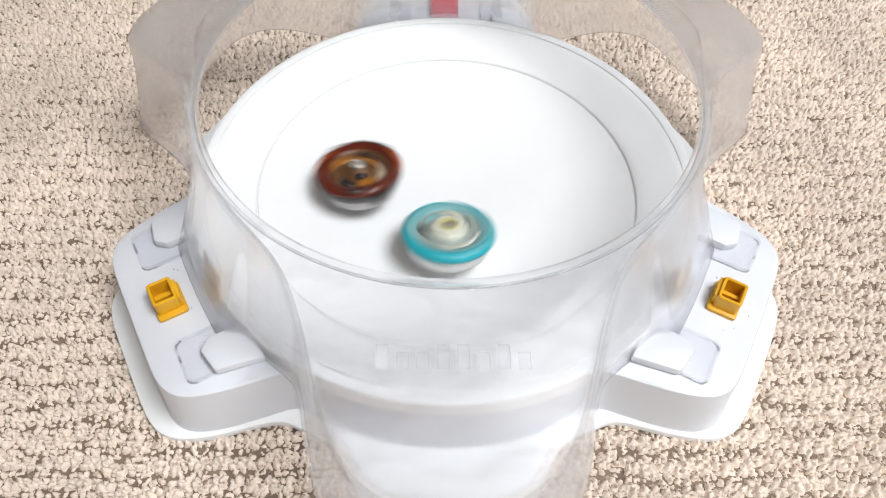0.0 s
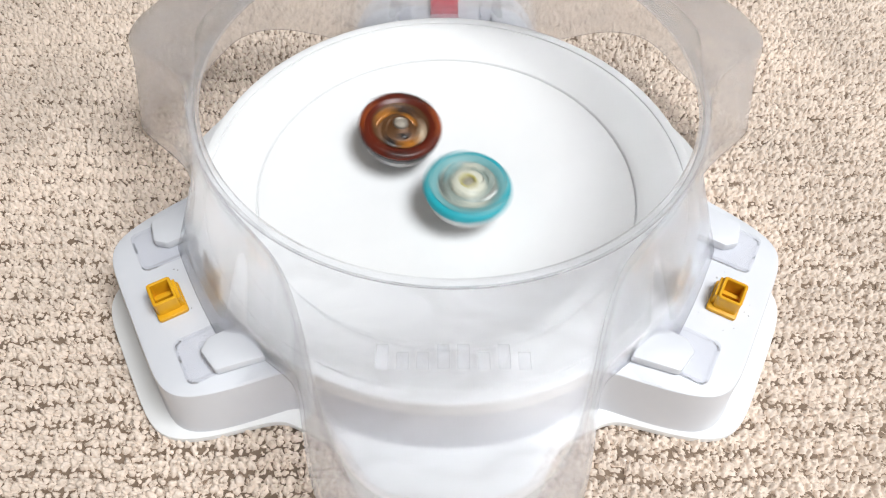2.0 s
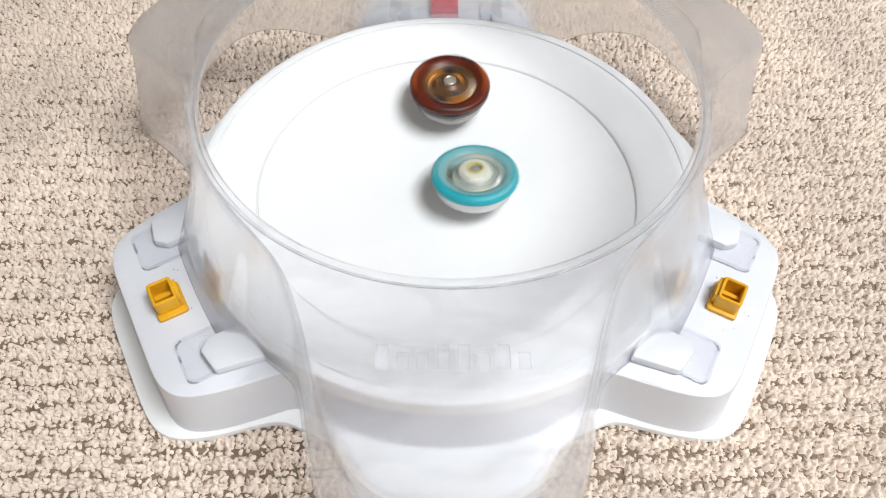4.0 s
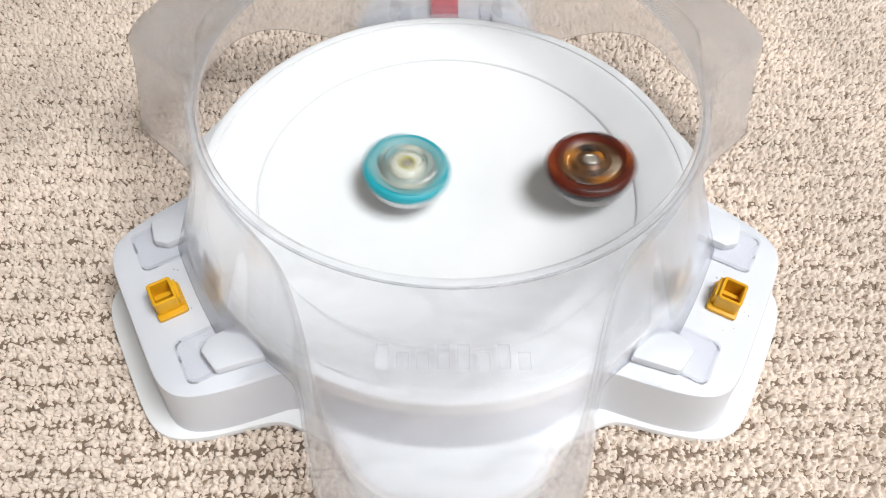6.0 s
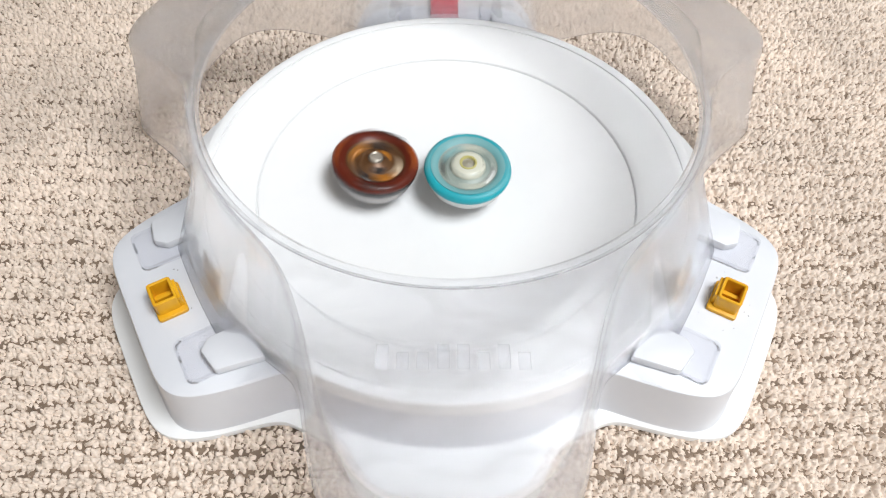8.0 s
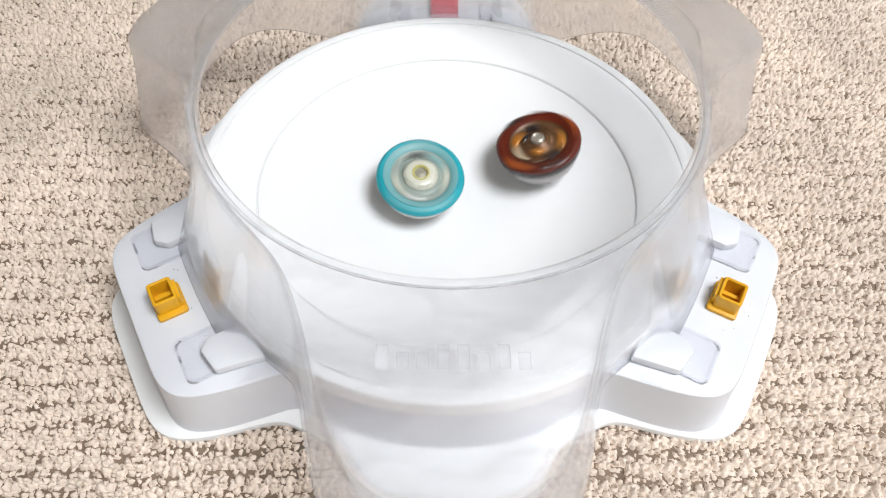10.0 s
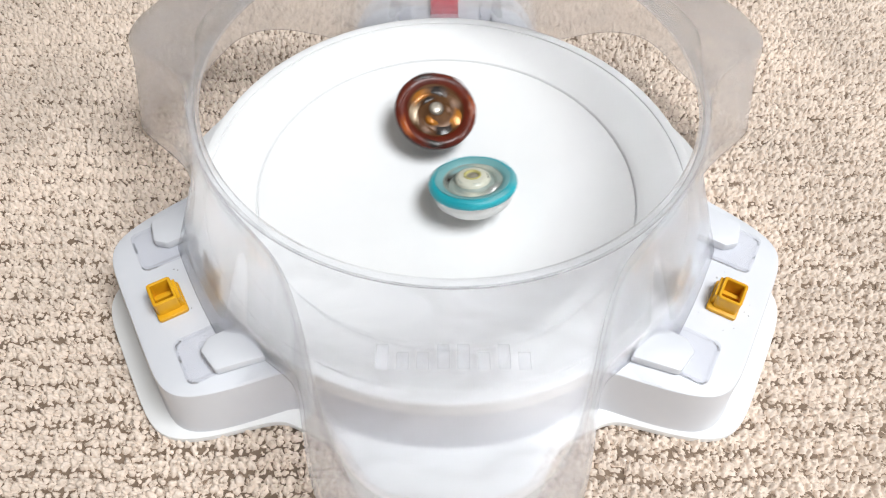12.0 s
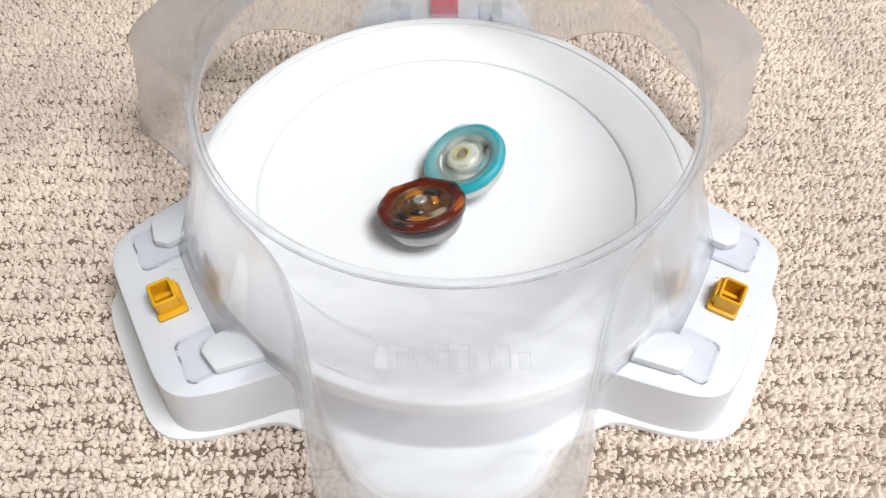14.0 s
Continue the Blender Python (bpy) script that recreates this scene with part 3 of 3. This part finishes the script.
def motions():
    # seconds, the tip's place, and the lean of the axis
    brown_path = [
        (0.0, -0.0480, -0.0008, 0.0199, -0.067, 0.170), (0.1, -0.0234, 0.0015, 0.0168, -0.045, 0.157), (0.2, -0.0120, 0.0178, 0.0166, -0.024, 0.143),
        (0.3, -0.0128, 0.0394, 0.0188, -0.002, 0.130), (0.4, -0.0141, 0.0484, 0.0203, 0.020, 0.116), (0.5, -0.0175, 0.0485, 0.0205, 0.042, 0.103),
        (0.6, -0.0313, 0.0535, 0.0226, 0.072, 0.099), (0.7, -0.0463, 0.0551, 0.0249, 0.103, 0.094), (0.8, -0.0535, 0.0428, 0.0241, 0.133, 0.090),
        (0.9, -0.0542, 0.0288, 0.0224, 0.164, 0.086), (1.0, -0.0541, 0.0379, 0.0235, 0.194, 0.082), (1.1, -0.0463, 0.0425, 0.0228, 0.178, 0.041),
        (1.2, -0.0332, 0.0382, 0.0203, 0.163, 0.000), (1.3, -0.0187, 0.0334, 0.0184, 0.147, -0.041), (1.4, -0.0244, 0.0633, 0.0239, 0.132, -0.082),
        (1.5, -0.0277, 0.0788, 0.0281, 0.116, -0.123), (1.6, -0.0314, 0.0784, 0.0284, 0.114, -0.123), (1.7, -0.0353, 0.0663, 0.0258, 0.113, -0.123),
        (1.8, -0.0400, 0.0564, 0.0242, 0.111, -0.123), (1.9, -0.0411, 0.0495, 0.0231, 0.110, -0.123), (2.0, -0.0296, 0.0396, 0.0201, 0.108, -0.123),
        (2.1, -0.0206, 0.0434, 0.0199, 0.083, -0.139), (2.2, -0.0058, 0.0488, 0.0201, 0.057, -0.156), (2.3, 0.0069, 0.0536, 0.0210, 0.031, -0.172),
        (2.4, 0.0141, 0.0581, 0.0221, 0.005, -0.188), (2.5, 0.0137, 0.0769, 0.0266, -0.021, -0.205), (2.6, -0.0013, 0.0879, 0.0294, -0.005, -0.182),
        (2.7, -0.0200, 0.0785, 0.0274, 0.011, -0.158), (2.8, -0.0291, 0.0484, 0.0214, 0.028, -0.135), (2.9, -0.0246, 0.0205, 0.0176, 0.044, -0.112),
        (3.0, -0.0222, 0.0131, 0.0170, 0.060, -0.089), (3.1, -0.0038, 0.0068, 0.0159, 0.054, -0.086), (3.2, 0.0117, 0.0225, 0.0169, 0.047, -0.084),
        (3.6, 0.0265, 0.0571, 0.0228, 0.022, -0.075), (4.0, 0.0023, 0.0696, 0.0244, -0.003, -0.066), (4.4, -0.0064, 0.0350, 0.0180, -0.029, -0.057),
        (4.8, 0.0272, 0.0199, 0.0178, -0.054, -0.047), (5.0, 0.0413, 0.0235, 0.0198, -0.067, -0.043), (5.3, 0.0509, 0.0264, 0.0216, -0.086, -0.036),
        (5.4, 0.0523, 0.0262, 0.0218, -0.092, -0.034), (5.5, 0.0462, 0.0218, 0.0204, -0.098, -0.031), (5.6, 0.0340, 0.0096, 0.0180, -0.099, -0.015),
        (5.7, 0.0635, -0.0077, 0.0230, -0.099, 0.001), (5.8, 0.0816, -0.0123, 0.0278, -0.099, 0.017), (5.9, 0.0882, -0.0092, 0.0297, -0.099, 0.033),
        (6.0, 0.0814, -0.0006, 0.0275, -0.099, 0.049), (6.1, 0.0576, 0.0014, 0.0217, -0.082, 0.071), (6.2, 0.0447, -0.0098, 0.0195, -0.064, 0.093),
        (6.3, 0.0477, -0.0224, 0.0207, -0.047, 0.115), (6.4, 0.0488, -0.0276, 0.0213, -0.030, 0.138), (6.5, 0.0498, -0.0320, 0.0220, -0.012, 0.160),
        (6.6, 0.0422, -0.0300, 0.0205, -0.000, 0.161), (6.7, 0.0236, -0.0273, 0.0181, 0.012, 0.162), (6.8, 0.0166, -0.0476, 0.0203, 0.024, 0.163),
        (6.9, 0.0152, -0.0591, 0.0224, 0.036, 0.164), (7.0, 0.0167, -0.0601, 0.0227, 0.048, 0.165), (7.1, 0.0146, -0.0496, 0.0205, 0.053, 0.173),
        (7.2, 0.0023, -0.0378, 0.0183, 0.058, 0.180), (7.3, -0.0137, -0.0392, 0.0188, 0.063, 0.187), (7.4, -0.0265, -0.0385, 0.0197, 0.068, 0.194),
        (7.5, -0.0356, -0.0342, 0.0201, 0.074, 0.201), (7.6, -0.0394, -0.0258, 0.0197, 0.083, 0.171), (7.7, -0.0409, -0.0144, 0.0191, 0.093, 0.140),
        (7.8, -0.0467, -0.0064, 0.0197, 0.102, 0.109), (7.9, -0.0480, 0.0014, 0.0199, 0.112, 0.079), (8.0, -0.0433, 0.0082, 0.0192, 0.122, 0.048),
        (8.1, -0.0433, 0.0171, 0.0196, 0.104, 0.048), (8.2, -0.0465, 0.0237, 0.0206, 0.086, 0.048), (8.6, -0.0445, 0.0518, 0.0240, 0.014, 0.047),
        (9.0, -0.0145, 0.0703, 0.0249, -0.058, 0.047), (9.4, 0.0251, 0.0634, 0.0240, -0.130, 0.047), (9.8, 0.0527, 0.0378, 0.0232, -0.202, 0.046),
        (10.1, 0.0591, 0.0122, 0.0222, -0.256, 0.046), (10.3, 0.0555, -0.0051, 0.0213, -0.292, 0.046), (10.4, 0.0492, -0.0202, 0.0208, -0.328, 0.022),
        (10.5, 0.0480, -0.0355, 0.0221, -0.285, 0.179), (10.6, 0.0375, -0.0433, 0.0216, -0.182, 0.248), (10.7, 0.0234, -0.0480, 0.0208, -0.093, 0.257),
        (10.8, 0.0068, -0.0459, 0.0196, 0.055, 0.271), (10.9, -0.0076, -0.0489, 0.0201, 0.054, 0.325), (11.0, -0.0215, -0.0464, 0.0204, 0.116, 0.308),
        (11.1, -0.0307, -0.0348, 0.0196, 0.116, 0.231), (11.2, -0.0380, -0.0181, 0.0189, 0.205, 0.183), (11.3, -0.0694, -0.0128, 0.0246, 0.273, 0.199),
        (11.4, -0.0959, -0.0132, 0.0323, 0.343, 0.234), (11.5, -0.0985, -0.0094, 0.0331, 0.385, 0.200), (11.6, -0.0828, -0.0007, 0.0279, 0.464, -0.024),
        (11.7, -0.0556, 0.0144, 0.0216, 0.426, -0.217), (11.8, -0.0331, 0.0276, 0.0191, 0.402, -0.241), (11.9, -0.0222, 0.0472, 0.0206, 0.279, -0.327),
        (12.0, -0.0095, 0.0587, 0.0220, 0.132, -0.373), (12.1, 0.0019, 0.0582, 0.0218, -0.021, -0.359), (12.2, 0.0156, 0.0578, 0.0221, -0.113, -0.320),
        (12.3, 0.0298, 0.0557, 0.0228, -0.238, -0.253), (12.4, 0.0415, 0.0486, 0.0230, -0.379, -0.216), (12.5, 0.0453, 0.0330, 0.0214, -0.421, -0.150),
        (12.6, 0.0571, 0.0182, 0.0221, -0.467, -0.200), (12.7, 0.0647, -0.0003, 0.0232, -0.481, -0.078), (12.8, 0.0620, -0.0181, 0.0232, -0.421, 0.102),
        (12.9, 0.0502, -0.0313, 0.0220, -0.358, 0.244), (13.0, 0.0366, -0.0449, 0.0217, -0.321, 0.365), (13.1, 0.0249, -0.0584, 0.0229, -0.222, 0.439),
        (13.2, 0.0085, -0.0597, 0.0222, 0.055, 0.473), (13.3, -0.0066, -0.0407, 0.0188, 0.447, 0.174), (13.4, -0.0067, -0.0253, 0.0170, 0.209, -0.151),
        (13.5, -0.0006, -0.0211, 0.0166, -0.187, -0.144), (13.6, -0.0039, -0.0257, 0.0170, 0.034, 0.296), (13.7, -0.0062, -0.0170, 0.0164, 0.133, -0.108),
        (13.8, -0.0036, -0.0258, 0.0170, -0.168, 0.227), (13.9, -0.0093, -0.0262, 0.0172, -0.068, 0.273), (14.0, -0.0102, -0.0262, 0.0172, -0.165, 0.282),
    ]
    teal_path = [
        (0.0, 0.0003, -0.0449, 0.0194, 0.012, 0.260), (0.1, 0.0175, -0.0355, 0.0186, 0.020, 0.232), (0.2, 0.0345, -0.0343, 0.0200, 0.028, 0.203),
        (0.3, 0.0422, -0.0301, 0.0205, 0.036, 0.174), (0.4, 0.0351, -0.0185, 0.0186, 0.044, 0.145), (0.5, 0.0139, -0.0018, 0.0161, 0.052, 0.116),
        (0.6, -0.0043, -0.0035, 0.0159, 0.050, 0.120), (0.7, -0.0208, -0.0134, 0.0169, 0.047, 0.123), (0.8, -0.0310, -0.0208, 0.0183, 0.045, 0.127),
        (0.9, -0.0338, -0.0294, 0.0193, 0.042, 0.131), (1.0, -0.0253, -0.0520, 0.0217, 0.040, 0.134), (1.1, -0.0103, -0.0522, 0.0208, 0.035, 0.108),
        (1.2, 0.0037, -0.0379, 0.0184, 0.030, 0.082), (1.3, 0.0109, -0.0120, 0.0163, 0.025, 0.056), (1.4, 0.0254, -0.0132, 0.0172, 0.020, 0.030),
        (1.5, 0.0290, -0.0082, 0.0174, 0.015, 0.004), (1.6, 0.0201, 0.0015, 0.0165, 0.021, -0.003), (1.7, 0.0067, 0.0129, 0.0162, 0.027, -0.009),
        (1.8, 0.0023, 0.0105, 0.0160, 0.033, -0.016), (1.9, 0.0048, 0.0043, 0.0159, 0.039, -0.022), (2.0, 0.0105, -0.0046, 0.0160, 0.045, -0.029),
        (2.1, 0.0292, -0.0259, 0.0185, 0.018, -0.010), (2.2, 0.0427, -0.0322, 0.0208, -0.009, 0.008), (2.3, 0.0436, -0.0222, 0.0200, -0.036, 0.026),
        (2.4, 0.0333, -0.0024, 0.0178, -0.062, 0.045), (2.5, 0.0232, -0.0047, 0.0168, -0.089, 0.063), (2.6, 0.0126, -0.0192, 0.0167, -0.077, 0.086),
        (2.7, 0.0056, -0.0277, 0.0172, -0.065, 0.109), (2.8, 0.0033, -0.0292, 0.0173, -0.052, 0.132), (2.9, 0.0050, -0.0299, 0.0174, -0.040, 0.155),
        (3.0, 0.0194, -0.0470, 0.0204, -0.028, 0.178), (3.1, 0.0298, -0.0476, 0.0214, -0.027, 0.173), (3.2, 0.0358, -0.0499, 0.0225, -0.026, 0.169),
        (3.6, 0.0456, -0.0199, 0.0202, -0.022, 0.150), (4.0, 0.0163, 0.0005, 0.0163, -0.017, 0.131), (4.4, -0.0144, -0.0318, 0.0179, -0.013, 0.112),
        (4.8, 0.0064, -0.0435, 0.0192, -0.009, 0.093), (5.0, 0.0002, -0.0326, 0.0177, -0.007, 0.084), (5.3, -0.0155, -0.0182, 0.0168, -0.004, 0.070),
        (5.4, -0.0220, -0.0195, 0.0173, -0.003, 0.065), (5.5, -0.0235, -0.0123, 0.0170, -0.002, 0.060), (5.6, -0.0202, -0.0026, 0.0165, 0.015, 0.042),
        (5.7, -0.0460, 0.0121, 0.0198, 0.032, 0.023), (5.8, -0.0513, 0.0162, 0.0209, 0.049, 0.005), (5.9, -0.0408, 0.0129, 0.0190, 0.066, -0.014),
        (6.0, -0.0248, 0.0080, 0.0170, 0.084, -0.033), (6.1, -0.0108, -0.0013, 0.0160, 0.071, -0.055), (6.2, -0.0158, -0.0055, 0.0163, 0.058, -0.077),
        (6.3, -0.0236, -0.0009, 0.0168, 0.045, -0.100), (6.4, -0.0234, 0.0041, 0.0168, 0.032, -0.122), (6.5, -0.0211, 0.0093, 0.0167, 0.019, -0.145),
        (6.6, -0.0162, 0.0127, 0.0165, 0.009, -0.125), (6.7, -0.0098, 0.0151, 0.0164, -0.002, -0.106), (6.8, -0.0125, 0.0305, 0.0177, -0.012, -0.087),
        (6.9, -0.0101, 0.0363, 0.0183, -0.023, -0.068), (7.0, -0.0050, 0.0333, 0.0178, -0.033, -0.049), (7.1, 0.0018, 0.0255, 0.0170, -0.024, -0.051),
        (7.2, 0.0057, 0.0194, 0.0165, -0.015, -0.053), (7.3, 0.0083, 0.0257, 0.0171, -0.007, -0.055), (7.4, 0.0067, 0.0257, 0.0170, 0.002, -0.058),
        (7.5, 0.0050, 0.0231, 0.0168, 0.011, -0.060), (7.6, 0.0036, 0.0204, 0.0166, 0.013, -0.058), (7.7, 0.0028, 0.0160, 0.0163, 0.015, -0.057),
        (7.8, 0.0089, 0.0157, 0.0164, 0.017, -0.055), (7.9, 0.0115, 0.0121, 0.0163, 0.019, -0.053), (8.0, 0.0115, 0.0094, 0.0162, 0.021, -0.052),
        (8.1, 0.0160, 0.0049, 0.0163, 0.023, -0.057), (8.2, 0.0219, 0.0020, 0.0167, 0.025, -0.063), (8.6, 0.0277, -0.0094, 0.0173, 0.034, -0.086),
        (9.0, 0.0121, -0.0185, 0.0167, 0.043, -0.108), (9.4, -0.0109, -0.0145, 0.0164, 0.052, -0.130), (9.8, -0.0193, -0.0000, 0.0165, 0.061, -0.153),
        (10.1, -0.0141, 0.0060, 0.0162, 0.068, -0.170), (10.3, -0.0101, -0.0008, 0.0160, 0.072, -0.181), (10.4, -0.0130, 0.0046, 0.0161, 0.079, -0.191),
        (10.5, -0.0177, 0.0144, 0.0167, 0.022, -0.206), (10.6, -0.0156, 0.0171, 0.0167, -0.012, -0.142), (10.7, -0.0113, 0.0148, 0.0164, 0.037, -0.105),
        (10.8, -0.0048, 0.0112, 0.0161, -0.007, -0.098), (10.9, 0.0009, 0.0186, 0.0164, 0.011, -0.112), (11.0, 0.0049, 0.0264, 0.0171, 0.022, -0.143),
        (11.1, 0.0075, 0.0259, 0.0171, -0.033, -0.156), (11.2, 0.0061, 0.0231, 0.0168, -0.030, -0.185), (11.3, 0.0289, 0.0231, 0.0182, -0.150, -0.185),
        (11.4, 0.0484, 0.0230, 0.0209, -0.227, -0.186), (11.5, 0.0486, 0.0205, 0.0207, -0.299, -0.174), (11.6, 0.0429, 0.0158, 0.0195, -0.349, -0.115),
        (11.7, 0.0338, 0.0101, 0.0180, -0.365, 0.017), (11.8, 0.0306, 0.0005, 0.0175, -0.327, 0.170), (11.9, 0.0257, -0.0076, 0.0171, -0.192, 0.238),
        (12.0, 0.0164, -0.0078, 0.0164, -0.081, 0.265), (12.1, 0.0070, -0.0075, 0.0160, 0.059, 0.259), (12.2, -0.0050, -0.0102, 0.0160, 0.193, 0.191),
        (12.3, -0.0139, -0.0100, 0.0163, 0.259, 0.024), (12.4, -0.0159, -0.0022, 0.0163, 0.257, -0.111), (12.5, -0.0132, 0.0062, 0.0162, 0.202, -0.258),
        (12.6, -0.0181, 0.0116, 0.0166, 0.071, -0.428), (12.7, -0.0207, 0.0170, 0.0171, 0.031, -0.468), (12.8, -0.0149, 0.0152, 0.0166, -0.008, -0.404),
        (12.9, -0.0072, 0.0114, 0.0161, -0.128, -0.293), (13.0, -0.0023, 0.0079, 0.0159, -0.169, -0.060), (13.1, -0.0088, 0.0164, 0.0164, -0.101, 0.097),
        (13.2, -0.0106, 0.0185, 0.0166, 0.003, 0.160), (13.3, -0.0102, 0.0188, 0.0166, 0.102, 0.069), (13.4, -0.0112, 0.0198, 0.0167, 0.229, -0.037),
        (13.5, -0.0084, 0.0296, 0.0175, 0.256, -0.209), (13.6, -0.0015, 0.0339, 0.0178, 0.113, -0.377), (13.7, 0.0018, 0.0357, 0.0180, -0.021, -0.437),
        (13.8, 0.0089, 0.0361, 0.0182, -0.200, -0.413), (13.9, 0.0134, 0.0280, 0.0175, -0.302, -0.238), (14.0, 0.0187, 0.0172, 0.0169, -0.381, -0.046),
    ]
    for top, path, fast, slow in ((teal_top, teal_path, 84, 62), (brown_top, brown_path, -84, -24)):
        rows, spin = [], 0.0
        for k in range(14 * FPS + 1):
            t = k / FPS
            x, y, z, nx, ny = glide(path, t)
            axis = Vector((nx, ny, math.sqrt(max(0.05, 1 - nx * nx - ny * ny)))).normalized()
            turn = Vector((0, 0, 1)).rotation_difference(axis).to_matrix().to_4x4()
            rows.append((t, Matrix.Translation((x, y, z)) @ turn @ Matrix.Rotation(radians(spin), 4, "Z")))
            spin += fast + (slow - fast) * max(0.0, min(1.0, (t - 9.0) / 4.0))
        walk(top, rows)


build_room()
arena = build_base()
build_cover()
teal_top = build_teal_top()
brown_top = build_brown_top()
build_carpet()
motions()
